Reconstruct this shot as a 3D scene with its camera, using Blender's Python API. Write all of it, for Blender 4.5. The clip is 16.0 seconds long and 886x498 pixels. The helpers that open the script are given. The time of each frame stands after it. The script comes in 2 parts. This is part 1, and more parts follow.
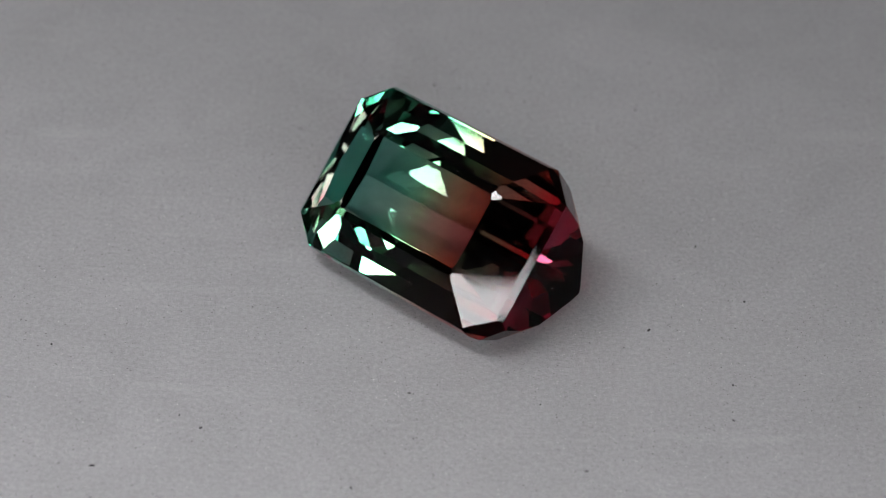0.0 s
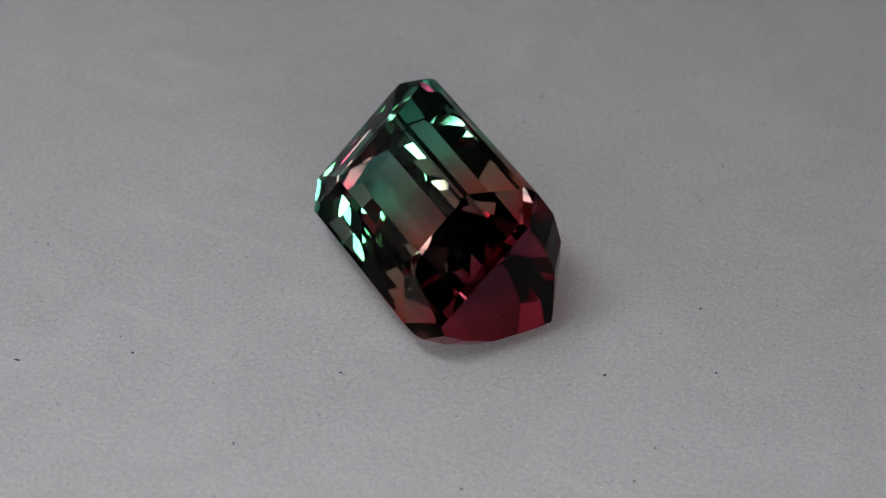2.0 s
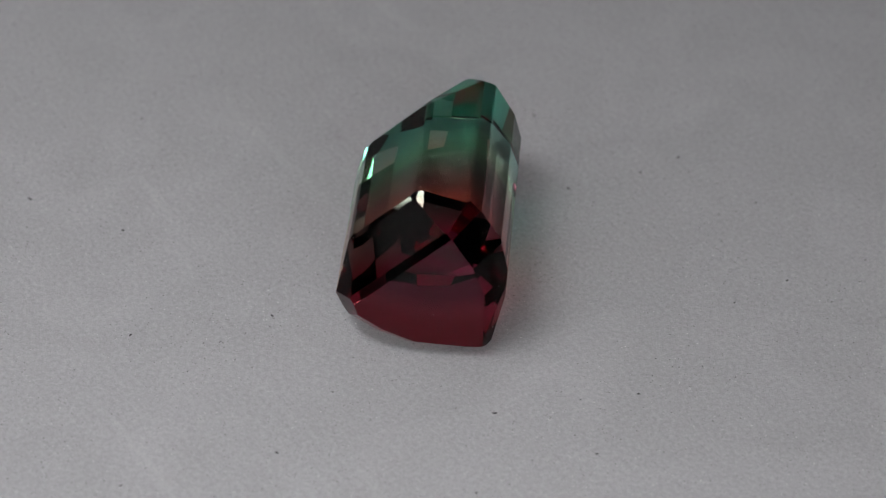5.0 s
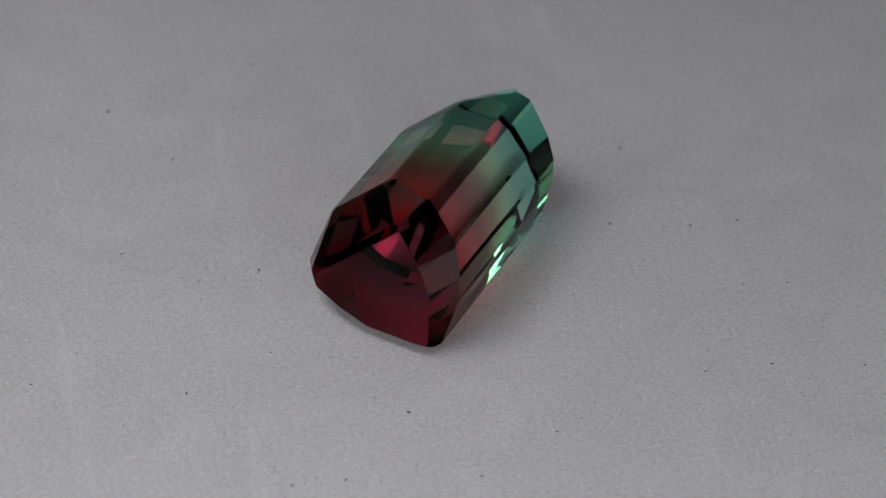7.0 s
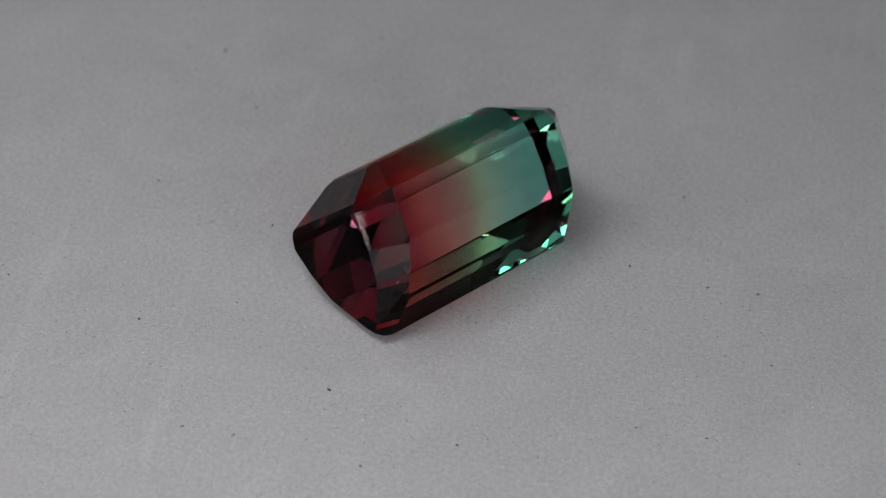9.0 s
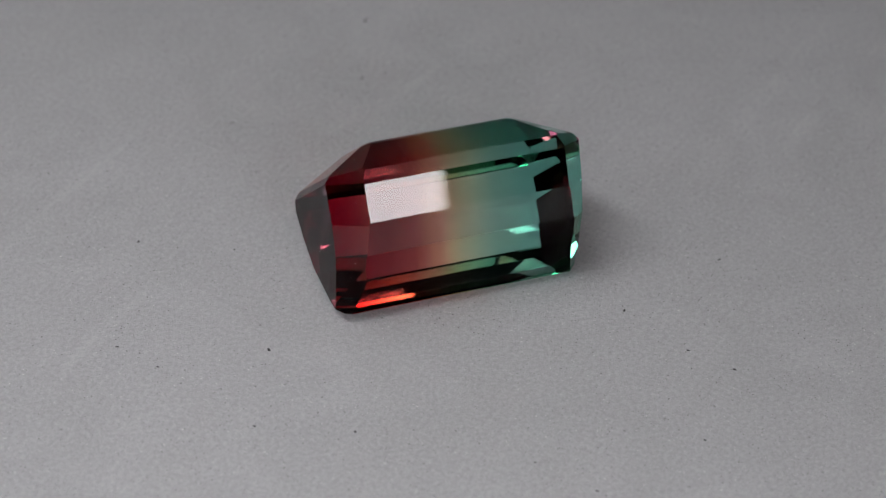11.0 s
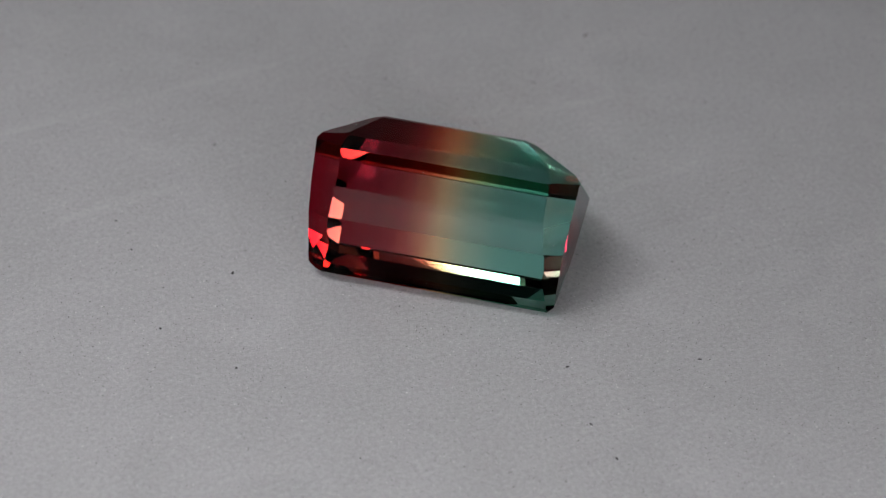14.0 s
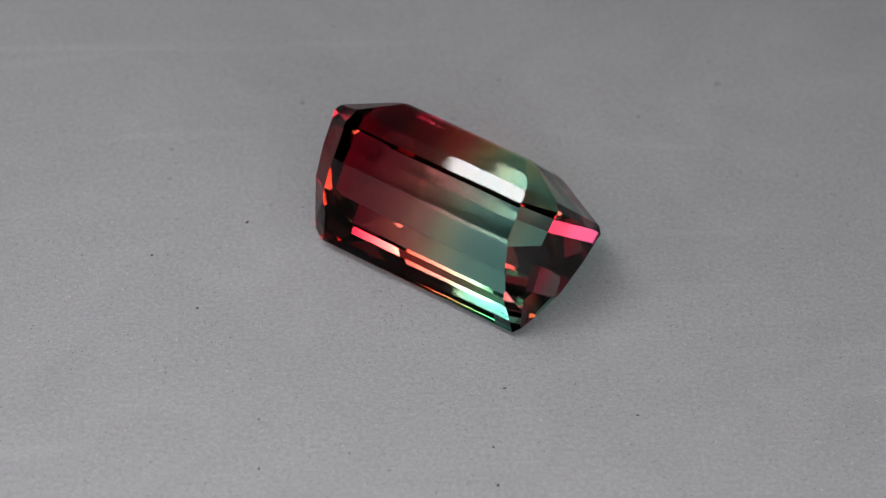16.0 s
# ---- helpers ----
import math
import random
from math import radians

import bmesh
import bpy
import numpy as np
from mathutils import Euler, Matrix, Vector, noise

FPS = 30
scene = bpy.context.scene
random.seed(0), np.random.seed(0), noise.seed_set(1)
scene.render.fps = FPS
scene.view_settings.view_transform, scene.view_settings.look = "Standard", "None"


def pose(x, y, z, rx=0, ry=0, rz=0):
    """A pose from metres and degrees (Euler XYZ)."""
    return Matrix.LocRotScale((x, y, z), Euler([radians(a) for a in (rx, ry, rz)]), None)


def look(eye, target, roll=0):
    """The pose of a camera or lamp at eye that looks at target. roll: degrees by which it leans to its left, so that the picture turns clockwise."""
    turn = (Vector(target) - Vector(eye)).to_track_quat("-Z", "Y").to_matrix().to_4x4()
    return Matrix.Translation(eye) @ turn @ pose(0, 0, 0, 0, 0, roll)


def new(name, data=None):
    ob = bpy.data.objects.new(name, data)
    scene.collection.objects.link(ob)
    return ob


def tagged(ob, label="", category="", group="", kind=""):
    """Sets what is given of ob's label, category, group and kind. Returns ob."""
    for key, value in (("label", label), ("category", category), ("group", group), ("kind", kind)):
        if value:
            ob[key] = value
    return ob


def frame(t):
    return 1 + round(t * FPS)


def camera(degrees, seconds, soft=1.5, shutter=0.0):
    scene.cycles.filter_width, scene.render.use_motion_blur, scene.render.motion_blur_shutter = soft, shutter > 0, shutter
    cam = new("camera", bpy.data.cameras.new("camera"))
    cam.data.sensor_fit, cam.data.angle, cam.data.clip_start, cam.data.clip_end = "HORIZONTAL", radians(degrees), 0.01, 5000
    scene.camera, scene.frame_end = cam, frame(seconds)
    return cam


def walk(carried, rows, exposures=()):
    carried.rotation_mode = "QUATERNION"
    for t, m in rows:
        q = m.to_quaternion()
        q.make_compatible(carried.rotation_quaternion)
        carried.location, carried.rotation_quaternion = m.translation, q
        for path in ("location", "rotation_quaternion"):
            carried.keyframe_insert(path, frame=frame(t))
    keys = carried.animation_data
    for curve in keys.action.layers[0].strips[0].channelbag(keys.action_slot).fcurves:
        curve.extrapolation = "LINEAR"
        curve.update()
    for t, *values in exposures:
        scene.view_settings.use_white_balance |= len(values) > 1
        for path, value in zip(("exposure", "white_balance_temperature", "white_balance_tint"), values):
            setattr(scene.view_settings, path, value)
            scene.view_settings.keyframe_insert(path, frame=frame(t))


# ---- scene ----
# One length sets the scale: the stone is 18 mm long.
UNIT = 0.19          # metres from the lens to the turntable's axis
ELEV = radians(39.994)

# ---- camera: stands still on a tripod ----
cam = camera(18.142, 16.0, soft=1.2)
cam.data.dof.use_dof = True
cam.data.dof.focus_distance = 0.184
cam.data.dof.aperture_fstop = 42.0
eye = Vector((0, -math.cos(ELEV), math.sin(ELEV))) * UNIT
ahead = -eye.normalized()
up = Vector((1, 0, 0)).cross(ahead)
aim = eye + (ahead + math.tan(-0.0020) * Vector((1, 0, 0)) + math.tan(0.0070) * up) * UNIT
stand = look(eye, aim, 2.217)
walk(cam, [(0.0, stand), (16.0, stand)])

# ---- world and light ----
world = bpy.data.worlds.new("world")
scene.world = world
world.use_nodes = True
world.node_tree.nodes["Background"].inputs[0].default_value = (0.5, 0.5, 0.53, 1)
world.node_tree.nodes["Background"].inputs[1].default_value = 0.01
scene.view_settings.exposure = 0.0


# ---- materials ----
def material(name):
    m = bpy.data.materials.new(name)
    m.use_nodes = True
    nt = m.node_tree
    return m, nt, nt.nodes["Principled BSDF"]


def node(nt, kind, **values):
    n = nt.nodes.new(kind)
    for key, value in values.items():
        n.inputs[key].default_value = value
    return n


def ramp(nt, stops, interpolation="LINEAR"):
    n = nt.nodes.new("ShaderNodeValToRGB")
    n.color_ramp.interpolation = interpolation
    el = n.color_ramp.elements
    while len(el) < len(stops):
        el.new(0.5)
    for e, (p, c) in zip(el, stops):
        e.position, e.color = p, (*c, 1)
    return n


def paper_material():
    m, nt, bsdf = material("grey_paper")
    co = nt.nodes.new("ShaderNodeTexCoord")
    fine = node(nt, "ShaderNodeTexNoise", Scale=8500.0, Detail=2.0, Roughness=0.6)
    mid = node(nt, "ShaderNodeTexNoise", Scale=3000.0, Detail=4.0, Roughness=0.65)
    wide = node(nt, "ShaderNodeTexNoise", Scale=120.0, Detail=5.0, Roughness=0.55, Distortion=1.2)
    for n in (fine, mid, wide):
        nt.links.new(co.outputs["Object"], n.inputs["Vector"])
    total = None
    for n, k in ((fine, 0.32), (mid, 0.50), (wide, 0.18)):
        add = nt.nodes.new("ShaderNodeMath")
        add.operation = "MULTIPLY_ADD"
        add.inputs[1].default_value = k
        add.inputs[2].default_value = 0.0
        nt.links.new(n.outputs["Fac"], add.inputs[0])
        if total:
            nt.links.new(total.outputs[0], add.inputs[2])
        total = add
    tone = ramp(nt, [(0.28, (0.223, 0.2220, 0.2283)), (0.72, (0.414, 0.4117, 0.4213))], "LINEAR")
    nt.links.new(total.outputs[0], tone.inputs["Fac"])
    turn = nt.nodes.new("ShaderNodeMapping")
    turn.inputs["Rotation"].default_value = (0, 0, 0.7)
    turn.inputs["Scale"].default_value = (28, 210, 1)
    nt.links.new(co.outputs["Object"], turn.inputs["Vector"])
    scuff = node(nt, "ShaderNodeTexNoise", Scale=1.0, Detail=5.0, Roughness=0.6, Distortion=0.8)
    nt.links.new(turn.outputs["Vector"], scuff.inputs["Vector"])
    mask = node(nt, "ShaderNodeMapRange")
    mask.inputs["From Min"].default_value = 0.60
    mask.inputs["From Max"].default_value = 0.80
    mask.inputs["To Max"].default_value = 0.35
    nt.links.new(scuff.outputs["Fac"], mask.inputs["Value"])
    worn = nt.nodes.new("ShaderNodeMix")
    worn.data_type = "RGBA"
    worn.inputs[7].default_value = (0.47, 0.468, 0.475, 1)
    nt.links.new(mask.outputs[0], worn.inputs[0])
    nt.links.new(tone.outputs["Color"], worn.inputs[6])
    nt.links.new(worn.outputs[2], bsdf.inputs["Base Color"])
    bump = node(nt, "ShaderNodeBump", Strength=1.0, Distance=0.00010)
    nt.links.new(total.outputs[0], bump.inputs["Height"])
    nt.links.new(bump.outputs["Normal"], bsdf.inputs["Normal"])
    bsdf.inputs["Roughness"].default_value = 0.75
    bsdf.inputs["Specular IOR Level"].default_value = 0.3
    return m


def gem_material():
    """Clear stone, coloured along its length: light is tinted where it enters and leaves, and again at each inner reflection."""
    m, nt, bsdf = material("bicolour_tourmaline")
    nt.nodes.remove(bsdf)
    co = nt.nodes.new("ShaderNodeTexCoord")
    drift = node(nt, "ShaderNodeTexNoise", Scale=260.0, Detail=2.0)
    nt.links.new(co.outputs["Object"], drift.inputs["Vector"])
    sep = nt.nodes.new("ShaderNodeSeparateXYZ")
    nt.links.new(co.outputs["Object"], sep.inputs[0])
    along = node(nt, "ShaderNodeMapRange")
    along.inputs["From Min"].default_value = -0.0468 * UNIT
    along.inputs["From Max"].default_value = 0.0468 * UNIT
    nt.links.new(sep.outputs["X"], along.inputs["Value"])
    shift = nt.nodes.new("ShaderNodeMath")
    shift.operation = "MULTIPLY_ADD"
    shift.inputs[1].default_value = 0.06
    nt.links.new(drift.outputs["Fac"], shift.inputs[0])
    nt.links.new(along.outputs[0], shift.inputs[2])
    through_tint = ramp(nt, [(0.03, (0.45, 0.76, 0.705)), (0.30, (0.48, 0.765, 0.71)), (0.44, (0.74, 0.86, 0.75)), (0.51, (0.98, 0.91, 0.72)), (0.57, (0.98, 0.77, 0.56)),
                             (0.64, (0.80, 0.42, 0.38)), (0.74, (0.57, 0.21, 0.24)), (0.90, (0.53, 0.15, 0.19)), (1.0, (0.60, 0.034, 0.098))])
    inner_tint = ramp(nt, [(0.03, (0.55, 0.82, 0.70)), (0.34, (0.60, 0.83, 0.71)), (0.53, (0.97, 0.88, 0.70)),
                           (0.66, (0.90, 0.58, 0.46)), (1.0, (0.86, 0.50, 0.38))])
    for n in (through_tint, inner_tint):
        nt.links.new(shift.outputs[0], n.inputs["Fac"])
    gloss_share = node(nt, "ShaderNodeFresnel", IOR=1.63)
    whole = node(nt, "ShaderNodeMapRange")
    whole.interpolation_type = "SMOOTHSTEP"
    whole.inputs["From Min"].default_value = 0.6
    whole.inputs["From Max"].default_value = 0.98
    nt.links.new(gloss_share.outputs[0], whole.inputs["Value"])
    shine = nt.nodes.new("ShaderNodeMix")
    shine.data_type = "RGBA"
    shine.inputs[6].default_value = (1, 1, 1, 1)
    nt.links.new(whole.outputs[0], shine.inputs[0])
    nt.links.new(inner_tint.outputs["Color"], shine.inputs[7])
    clear = node(nt, "ShaderNodeBsdfRefraction", Roughness=0.0, IOR=1.63)
    nt.links.new(through_tint.outputs["Color"], clear.inputs["Color"])
    gloss = node(nt, "ShaderNodeBsdfGlossy", Roughness=0.0)
    nt.links.new(shine.outputs[2], gloss.inputs["Color"])
    # dimming built into the gloss: lowest near Brewster's angle, as through a polarising filter
    low = node(nt, "ShaderNodeMapRange")
    low.inputs["From Min"].default_value, low.inputs["From Max"].default_value = 0.05, 0.30
    high = node(nt, "ShaderNodeMapRange")
    high.inputs["From Min"].default_value = 0.30
    for n in (low, high):
        nt.links.new(gloss_share.outputs[0], n.inputs["Value"])
    curve = ramp(nt, [(p, (v, v, v)) for p, v in ((0.03, 0.048), (0.042, 0.042), (0.064, 0.017), (0.14, 0.006), (0.32, 0.014), (0.8, 0.10), (1.0, 0.15))])
    nt.links.new(low.outputs[0], curve.inputs["Fac"])
    soft_share = nt.nodes.new("ShaderNodeMath")
    soft_share.operation = "MULTIPLY_ADD"
    soft_share.inputs[1].default_value = 0.85
    nt.links.new(high.outputs[0], soft_share.inputs[0])
    nt.links.new(curve.outputs["Color"], soft_share.inputs[2])
    both = nt.nodes.new("ShaderNodeMixShader")
    nt.links.new(soft_share.outputs[0], both.inputs[0])
    nt.links.new(clear.outputs[0], both.inputs[1])
    nt.links.new(gloss.outputs[0], both.inputs[2])
    nt.links.new(both.outputs[0], nt.nodes["Material Output"].inputs["Surface"])
    return m


def plain(name, colour, rough=0.6, spread=0.06, scale=40.0):
    m, nt, bsdf = material(name)
    co = nt.nodes.new("ShaderNodeTexCoord")
    n = node(nt, "ShaderNodeTexNoise", Scale=scale, Detail=5.0)
    nt.links.new(co.outputs["Object"], n.inputs["Vector"])
    lo = tuple(c * (1 - spread) for c in colour)
    hi = tuple(min(1, c * (1 + spread)) for c in colour)
    tone = ramp(nt, [(0.3, lo), (0.7, hi)])
    nt.links.new(n.outputs["Fac"], tone.inputs["Fac"])
    nt.links.new(tone.outputs["Color"], bsdf.inputs["Base Color"])
    bump = node(nt, "ShaderNodeBump", Strength=0.1, Distance=0.001)
    nt.links.new(n.outputs["Fac"], bump.inputs["Height"])
    nt.links.new(bump.outputs["Normal"], bsdf.inputs["Normal"])
    bsdf.inputs["Roughness"].default_value = rough
    return m


def glow(name, colour, strength):
    m, nt, bsdf = material(name)
    bsdf.inputs["Base Color"].default_value = (0.8, 0.8, 0.8, 1)
    bsdf.inputs["Emission Color"].default_value = (*colour, 1)
    bsdf.inputs["Emission Strength"].default_value = strength
    return m


PAPER = paper_material()
GEM = gem_material()
# unseen enclosure: pale back wall bounces light, the rest keeps reflections dark
WALL = plain("enclosure_fabric", (0.10, 0.10, 0.105), 0.9)
WHITE = plain("bounce_fabric", (0.80, 0.795, 0.80), 0.9)
DARK = plain("enclosure_ceiling", (0.08, 0.08, 0.085), 0.9)
WOOD = plain("table_laminate", (0.12, 0.11, 0.10), 0.5)
BLACK = plain("black_plastic", (0.03, 0.03, 0.032), 0.45, 0.1, 300.0)
FLECK = plain("dark_fleck", (0.02, 0.018, 0.02), 0.8, 0.2, 3000.0)
GRAIN_PITS = plain("grain_pit_shade", (0.10, 0.095, 0.10), 0.8, 0.4, 3000.0)
FIBRE_PITS = plain("fibre_pit_light", (0.50, 0.495, 0.50), 0.8, 0.15, 3000.0)
DUST = plain("pale_dust", (0.6, 0.6, 0.6), 0.9, 0.2, 3000.0)
KEY = glow("key_diffuser", (1.0, 0.985, 1.0), 18.0)
OVER = glow("overhead_diffuser", (1.0, 0.985, 1.0), 11.0)
STRIP = glow("strip_diffuser", (1.0, 0.985, 1.0), 8.0)
FILL = glow("fill_diffuser", (1.0, 0.985, 1.0), 11.0)
# faint glow of a panel added only as fill
DIM_FILL = glow("added_dim_fill", (1.0, 0.985, 1.0), 0.22)
SMALL = glow("small_diffuser", (1.0, 0.985, 1.0), 6.5)


# ---- building helpers ----
def mesh_object(name, bm, mat):
    me = bpy.data.meshes.new(name)
    bm.normal_update()
    bm.to_mesh(me)
    bm.free()
    me.materials.append(mat)
    return new(name, me)


def part(name, bm, mat, parent, label=""):
    ob = mesh_object(name, bm, mat)
    ob.parent = parent
    return tagged(ob, label)


def box(bm, x0, y0, z0, x1, y1, z1, bevel=0.0):
    made = bmesh.ops.create_cube(bm, size=1.0)["verts"]
    for v in made:
        v.co = Vector((x0 + (v.co.x + 0.5) * (x1 - x0), y0 + (v.co.y + 0.5) * (y1 - y0), z0 + (v.co.z + 0.5) * (z1 - z0)))
    if bevel:
        edges = list({e for v in made for e in v.link_edges})
        bmesh.ops.bevel(bm, geom=edges, offset=bevel, segments=2, affect="EDGES")
    return bm


def disc(bm, r, z0, z1, n=96, bevel=0.0):
    made = bmesh.ops.create_cone(bm, cap_ends=True, segments=n, radius1=r, radius2=r, depth=z1 - z0)["verts"]
    for v in made:
        v.co.z += (z0 + z1) / 2
    if bevel:
        edges = [e for e in bm.edges if abs(e.verts[0].co.z - e.verts[1].co.z) < 1e-7 and len(e.link_faces) == 2]
        bmesh.ops.bevel(bm, geom=edges, offset=bevel, segments=2, affect="EDGES")
    return bm


# ---- unseen enclosure added to close the place ----
def room():
    # back wall stands close, added to throw lamp light into the stone
    lo, hi, back, top, low, th = -0.85, 0.85, 0.24, 1.0, -0.75, 0.05
    shell = {"floor": (lo, lo, low - th, hi, back, low), "ceiling": (lo, lo, top, hi, back, top + th),
             "wall_north": (lo, back, low, hi, back + th, top), "wall_south": (lo, lo - th, low, hi, lo, top),
             "wall_east": (hi, lo - th, low, hi + th, back + th, top), "wall_west": (lo - th, lo - th, low, lo, back + th, top)}
    for name, b in shell.items():
        ob = mesh_object(name, box(bmesh.new(), *b), WHITE if name == "wall_north" else DARK if name == "ceiling" else WALL)
        tagged(ob, "plain %s fabric photo booth " % ("pale grey" if name == "wall_north" else "grey") + name.split("_")[0], name.split("_")[0], kind="structure")


def table():
    base = tagged(new("table"), "dark laminate table under a small turntable", "table")
    base.location = (0, 0, -0.75)
    part("tabletop", box(bmesh.new(), -0.7, -0.7, 0.69, 0.7, 0.225, 0.72, 0.003), WOOD, base)
    for x in (-0.66, 0.66):
        for y in (-0.66, 0.18):
            part("leg", box(bmesh.new(), x - 0.025, y - 0.025, 0.0, x + 0.025, y + 0.025, 0.69, 0.002), WOOD, base)


def turntable():
    base = tagged(new("turntable"), "black plastic turntable base standing on a table", "turntable")
    base.location = (0, 0, -0.03)
    part("housing", disc(bmesh.new(), 0.082, 0.0, 0.022, 96, 0.002), BLACK, base)
    return base


def paper_disc():
    sheet = tagged(mesh_object("paper_disc", disc(bmesh.new(), 0.09, -0.008, 0.0, 128, 0.0004), PAPER),
                   "light grey flecked paper disc covering the turntable platter", "paper")
    return sheet


# dark flecks in the paper, at their places on the sheet
FLECKS = [(.0716, -.0293, 1.5), (-.1148, -.1084, 1.7), (-.0082, .0933, 1.0), (-.0808, -.0883, 1.2), (-.0886, -.0825, 0.8), (.1062, -.0118, 1.0),
          (.0991, -.0741, 1.0), (-.0115, -.0670, 1.0), (-.1362, -.0494, 0.9), (-.0288, -.1142, 1.0), (-.1137, -.1233, 0.8), (.0488, -.1018, 1.0),
          (.0292, .1189, 0.9), (.0698, .0763, 0.8), (.0703, .1002, 0.9), (.0347, -.1532, 1.0), (.0767, .1319, 0.9), (.0998, -.0563, 0.9),
          (-.0082, .1115, 1.3), (-.0148, .0644, 1.1), (-.0586, .0798, 1.1), (.0901, .0182, 0.9), (.0333, -.0702, 0.8)]


def crumb(bm, x, y, r, long, turn, rng):
    """A tiny uneven lump, half sunk in the sheet."""
    ring = []
    for i in range(7):
        a = i * math.tau / 7
        k = r * rng.uniform(0.65, 1.15)
        u, v = k * long * math.cos(a), k * math.sin(a) / long
        ring.append(bm.verts.new((x + u * math.cos(turn) - v * math.sin(turn), y + u * math.sin(turn) + v * math.cos(turn), 0.0)))
    top = bm.verts.new((x, y, r * 0.35))
    for i in range(7):
        bm.faces.new((ring[i], ring[(i + 1) % 7], top))


def flecks(sheet):
    rng = random.Random(7)
    for x, y, size in FLECKS:
        bm = bmesh.new()
        crumb(bm, 0, 0, 0.00011 * size, 1.35, rng.uniform(0, 3.1), rng)
        ob = part("fleck", bm, FLECK, sheet)
        ob.location = (x * UNIT, y * UNIT, 0.000004)
    # besides grain and fibre, these colours paint shade and lit edges of tiny pits
    for name, count, mat, low, high, label in (("grain_pit_shade", 30000, GRAIN_PITS, 0.000018, 0.000060, "fine dark grains and painted shade of pits in the paper"),
                                               ("fibre_pit_light", 16000, FIBRE_PITS, 0.000018, 0.000055, "fine pale fibres and painted lit edges of pits in the paper")):
        bm = bmesh.new()
        for i in range(count):
            a, d = rng.uniform(0, math.tau), 0.27 * UNIT * math.sqrt(rng.random())
            x, y = d * math.cos(a), d * math.sin(a)
            if noise.noise(Vector((x, y, 0.0)) * 140) + 0.5 * noise.noise(Vector((x, y, 0.01)) * 600) < rng.uniform(-0.45, 0.35):
                continue
            crumb(bm, x, y, low + (high - low) * rng.random() ** 3, rng.uniform(1.0, 1.9), rng.uniform(0, 3.1), rng)
        ob = part(name, bm, mat, sheet, label)
        ob.location = (0, 0, 0.000003)
        tagged(ob, kind="stuff")


# ---- the stone: a step cut, given by the half-spaces of its facets ----
# tiers from table to keel, in parts of UNIT: half-width and height of each step along the sides,
# half-length (red end, green end) and height along the ends, and the corner cuts
SIDE = [(.0145, .0282), (.0172, .0273), (.0316, .0176), (.0325, .0127), (.0295, -.0006), (.0233, -.0111), (.0148, -.0193), (.0, -.0289)]
ENDS = [(.0272, .0258, .0282), (.0292, .0278, .0275), (.0453, .0446, .0184), (.0472, .0467, .0158), (.0462, .0434, -.0280)]
CUTS = [(.0122, .0262), (.0136, .0275), (.0224, .0352), (.0230, .0361), (.0202, .0362), (.0160, .0378), (.0085, .0385), (.0010, .0394)]
TURN = Matrix(((0.7794, 0.4384, -0.4476), (-0.6262, 0.5663, -0.5358), (0.0186, 0.6979, 0.7159)))
PLACE = Vector((-0.00019, -0.00206, 0.0247)) * UNIT


TIER = (1, 1, 2, 3, 3, 3, 3)   # which tiers are crown, girdle and pavilion


def end_at(h, k):
    """Half-length at height h where the corner cuts of the pavilion meet its ends."""
    (p, q), (hp, hq) = (ENDS[3][k], (.0438, .0434)[k]), (ENDS[3][2], ENDS[4][2])
    return p + (q - p) * (h - hp) / (hq - hp)


def gem_planes():
    planes = [(Vector((0, 0, SIDE[0][1])), Vector((0, 0, 1)), 0)]
    for i, ((b0, h0), (b1, h1)) in enumerate(zip(SIDE, SIDE[1:])):
        for s in (-1, 1):
            planes.append((Vector((0, s * b0, h0)), Vector((0, s * (h0 - h1), b1 - b0)), TIER[i]))
    for i, (p, q) in enumerate(zip(ENDS, ENDS[1:])):
        for k, s in ((0, 1), (1, -1)):
            planes.append((Vector((s * p[k], 0, p[2])), Vector((s * (p[2] - q[2]), 0, q[k] - p[k])), TIER[i]))
    for i in range(7):
        for k, s in ((0, 1), (1, -1)):
            quad = []
            for j in (i, i + 1):
                y, x = CUTS[j]
                b, h = SIDE[j]
                a, g = (ENDS[j][k], ENDS[j][2]) if j < 4 else (end_at(h + 0.001, k), h + (0.001 if j < 7 else 0.0022))
                quad += [np.array((a, y, g)), np.array((x + (0.0012 if k and j > 1 else -0.0014 * k), b, h))]
            mid = sum(quad) / 4
            n = np.cross(quad[1] - quad[2], quad[3] - quad[0])
            n = n * np.sign(n[0])
            for v in (-1, 1):
                full = 0.0014 * (i > 2 and k == 0 and v < 0)   # the corner that lies on the paper at the red end is cut less
                planes.append((Vector((s * (mid[0] + full), v * (mid[1] + full), mid[2])), Vector((s * n[0], v * n[1], n[2])), TIER[i]))
    return planes


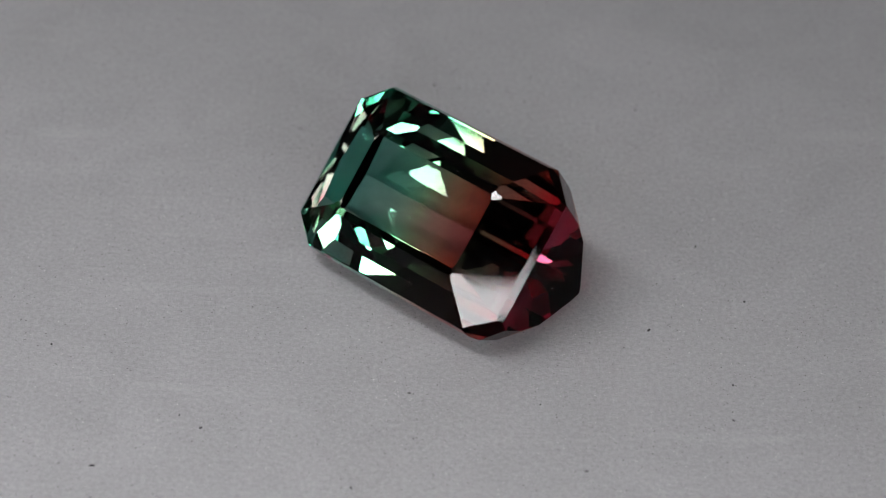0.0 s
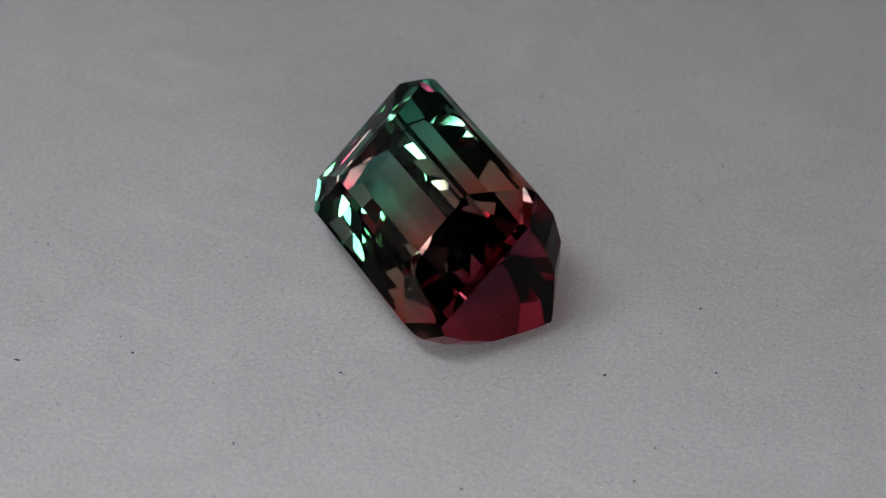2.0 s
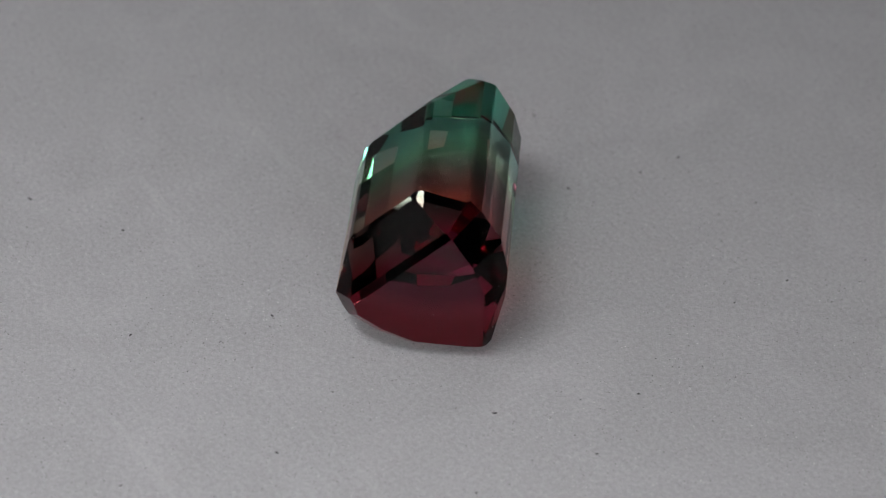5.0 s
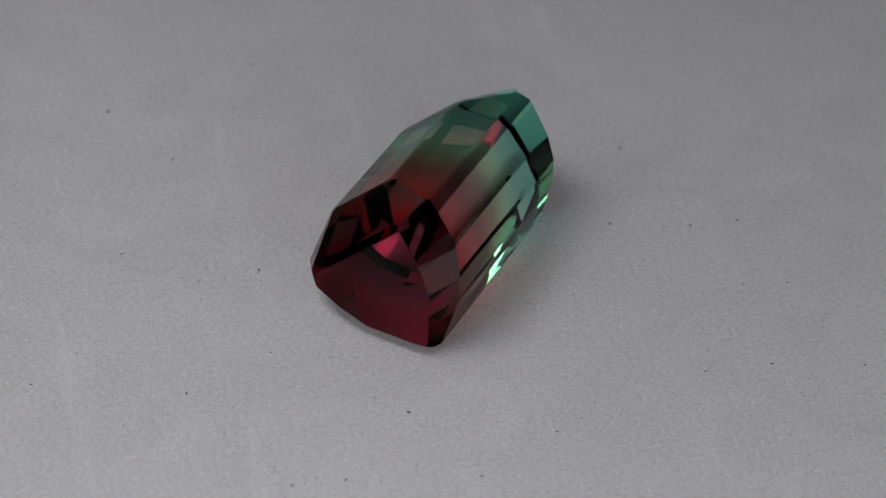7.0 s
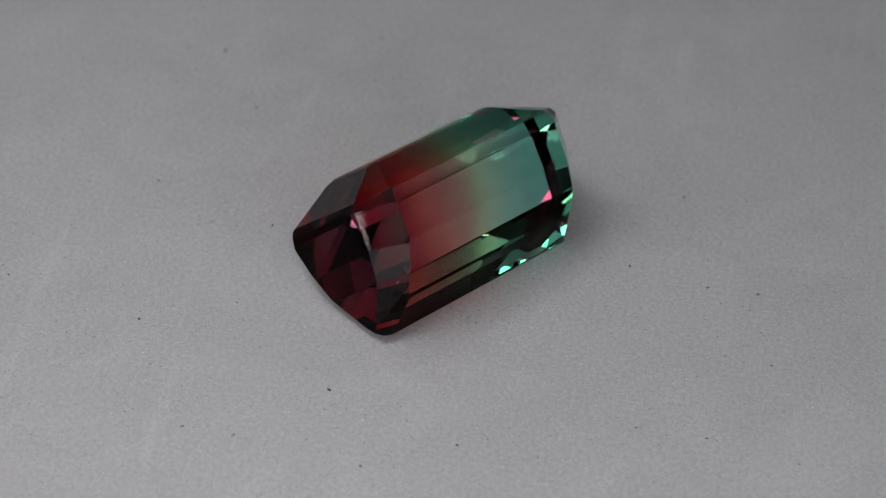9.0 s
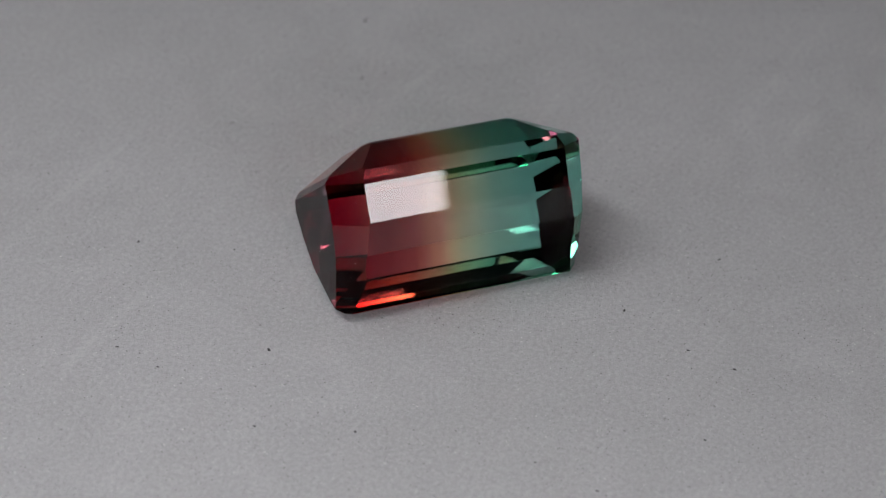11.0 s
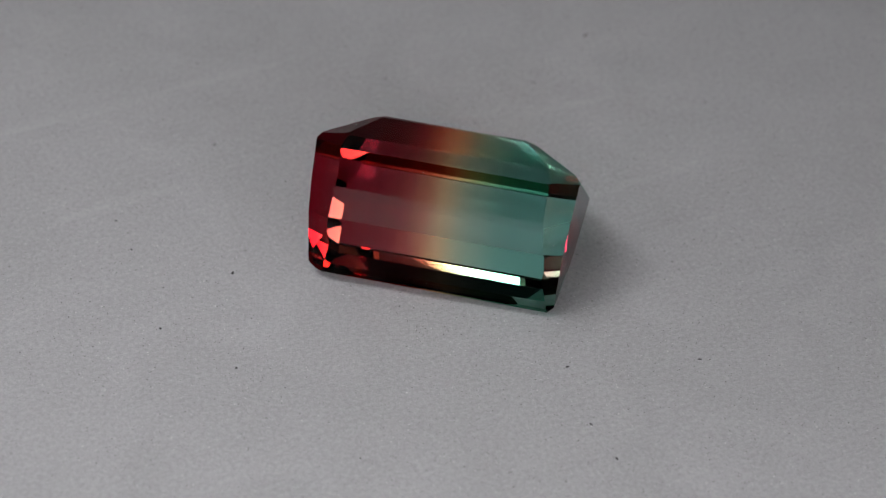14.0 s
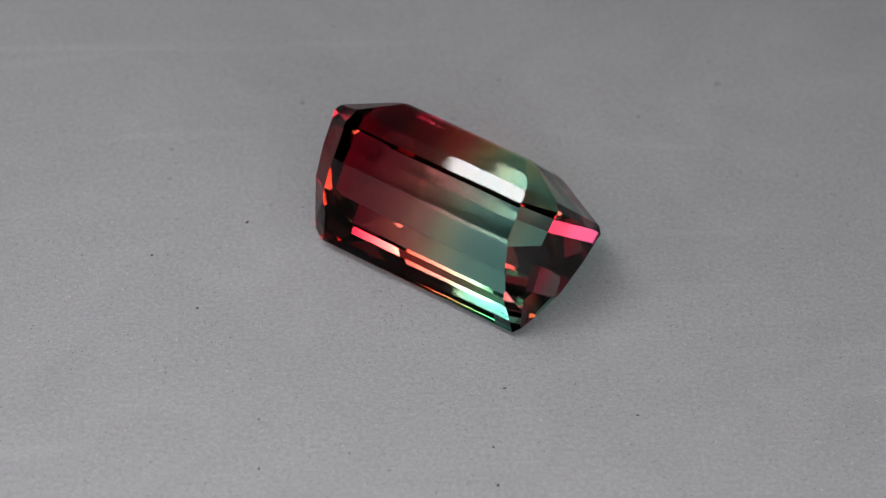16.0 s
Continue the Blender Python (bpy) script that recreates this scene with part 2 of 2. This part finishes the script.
def gemstone():
    planes = gem_planes()
    no = np.array([p[1].normalized() for p in planes])
    off = np.array([p[0] @ Vector(n) for p, n in zip(planes, no)])
    corners = []
    for i in range(len(no)):
        for j in range(i + 1, len(no)):
            line = np.cross(no[i], no[j])
            if line @ line < 1e-8:
                continue
            for k in range(j + 1, len(no)):
                if abs(line @ no[k]) < 1e-6:
                    continue
                v = np.linalg.solve(no[[i, j, k]], off[[i, j, k]])
                if (no @ v <= off + 1e-7).all() and not any(abs(v - c).max() < 2e-6 for c in corners):
                    corners.append(v)
    pts = np.array(corners)
    stone = tagged(new("gemstone"), "faceted bicolour tourmaline, green to deep red, lying on grey paper", "gemstone")
    for name, want in (("table_facet", 0), ("crown", 1), ("girdle", 2), ("pavilion", 3)):
        bm = bmesh.new()
        verts = {}
        for n, d, (_, _, tier) in zip(no, off, planes):
            on = [i for i in range(len(pts)) if abs(pts[i] @ n - d) < 4e-6]
            if tier != want or len(on) < 3:
                continue
            mid = pts[on].mean(0)
            u = pts[on[0]] - mid
            w = np.cross(n, u)
            on.sort(key=lambda i: math.atan2((pts[i] - mid) @ w, (pts[i] - mid) @ u))
            for i in on:
                if i not in verts:
                    verts[i] = bm.verts.new(pts[i] * UNIT)
            bm.faces.new([verts[i] for i in on])
        part(name, bm, GEM, stone)
    rng = random.Random(3)
    bm = bmesh.new()
    for i in range(34):
        n, d, (_, _, tier) = rng.choice([f for f in zip(no, off, planes) if f[2][2] in (1, 3)])
        on = pts[[i for i in range(len(pts)) if abs(pts[i] @ n - d) < 4e-6]]
        if len(on) < 3:
            continue
        share = np.array([rng.random() for _ in on])
        spot = Vector((on * (share / share.sum())[:, None]).sum(0) * UNIT) + Vector(n) * 0.000004
        made = bmesh.ops.create_icosphere(bm, subdivisions=1, radius=rng.uniform(0.000012, 0.000032))["verts"]
        bmesh.ops.scale(bm, vec=(1.0, rng.uniform(0.6, 1.6), 0.7), verts=made)
        bmesh.ops.translate(bm, vec=spot, verts=made)
    tagged(part("dust", bm, DUST, stone, "tiny pale dust specks on the facets"), kind="stuff")
    return stone


# ---- softboxes ----
def rod(bm, p, q, r, n=16):
    way = q - p
    made = bmesh.ops.create_cone(bm, cap_ends=True, segments=n, radius1=r, radius2=r, depth=way.length)["verts"]
    m = Matrix.Translation((p + q) / 2) @ way.to_track_quat("Z", "Y").to_matrix().to_4x4()
    bmesh.ops.transform(bm, matrix=m, verts=made)
    return bm


def softbox(az, el, far, wide, high, mat, label, lean=0):
    base = tagged(new("softbox"), label, "lamp", "softboxes round the turntable")
    az, el = radians(az), radians(el)
    out = Vector((math.cos(az), math.sin(az), 0))
    spot = out * math.cos(el) * far + Vector((0, 0, math.sin(el) * far))
    foot = out * max(0.30, math.cos(el) * far + 0.06) + Vector((0, 0, -0.03))
    base.location = foot
    turn = Matrix.Translation(-foot) @ look(spot, Vector((0, 0, 0.005)), lean)
    w, h = wide / 2, high / 2
    panel = part("diffuser", box(bmesh.new(), -w, -h, -0.004, w, h, 0.0), mat, base, "glowing white diffuser")
    panel.matrix_basis = turn
    back = part("housing", box(bmesh.new(), -w - 0.005, -h - 0.005, 0.001, w + 0.005, h + 0.005, 0.02, 0.003), BLACK, base)
    back.matrix_basis = turn
    top = spot.z + 0.10
    part("pole", disc(bmesh.new(), 0.006, 0.012, top, 20), BLACK, base)
    part("foot", disc(bmesh.new(), 0.05, 0.0, 0.012, 40, 0.002), BLACK, base)
    part("arm", rod(bmesh.new(), Vector((0, 0, top - 0.01)), turn @ Vector((0, 0, 0.02)), 0.004), BLACK, base)
    return base


room()
table()
turntable()
paper = paper_disc()
gem = gemstone()
softbox(-135, 63.0, 0.152, 0.088, 0.0225, KEY, "white rectangular softbox lamp high on a black stand", 5)
softbox(-71, 28.0, 0.098, 0.060, 0.0135, FILL, "white strip softbox lamp close to the stone on a black stand", -6)
softbox(-93.5, 34.5, 0.30, 0.065, 0.0375, FILL, "small white softbox lamp below the lens on a black stand")
softbox(-63, 11.7, 0.34, 0.20, 0.024, STRIP, "long narrow white strip lamp low on a black stand", -5)
softbox(-144, 40.5, 0.26, 0.075, 0.024, FILL, "short white strip softbox lamp on a black stand")
softbox(-154.5, 28.0, 0.25, 0.048, 0.036, SMALL, "small dim white softbox lamp on a black stand")
softbox(-115, 5.5, 0.30, 0.17, 0.036, FILL, "narrow white softbox lamp low on a black stand", 18)
softbox(152, 72, 0.16, 0.027, 0.023, OVER, "small square white softbox lamp overhead on a black stand")
# added glowing panel, not a lamp: dim fill for the stone's dark facets
softbox(160, 26.5, 0.30, 0.19, 0.085, DIM_FILL, "large dim glowing panel added as fill, on a black stand")
flecks(paper)


# ---- the turning ----
def motions():
    start = TURN.to_4x4()
    start.translation = PLACE
    rows_paper, rows_gem = [], []
    for i in range(33):
        t = i * 0.5
        m = Matrix.Rotation(-(0.1899 * t + 0.000004 * t * t), 4, "Z")
        rows_paper.append((t, m))
        rows_gem.append((t, m @ start))
    walk(paper, rows_paper)
    walk(gem, rows_gem)


motions()
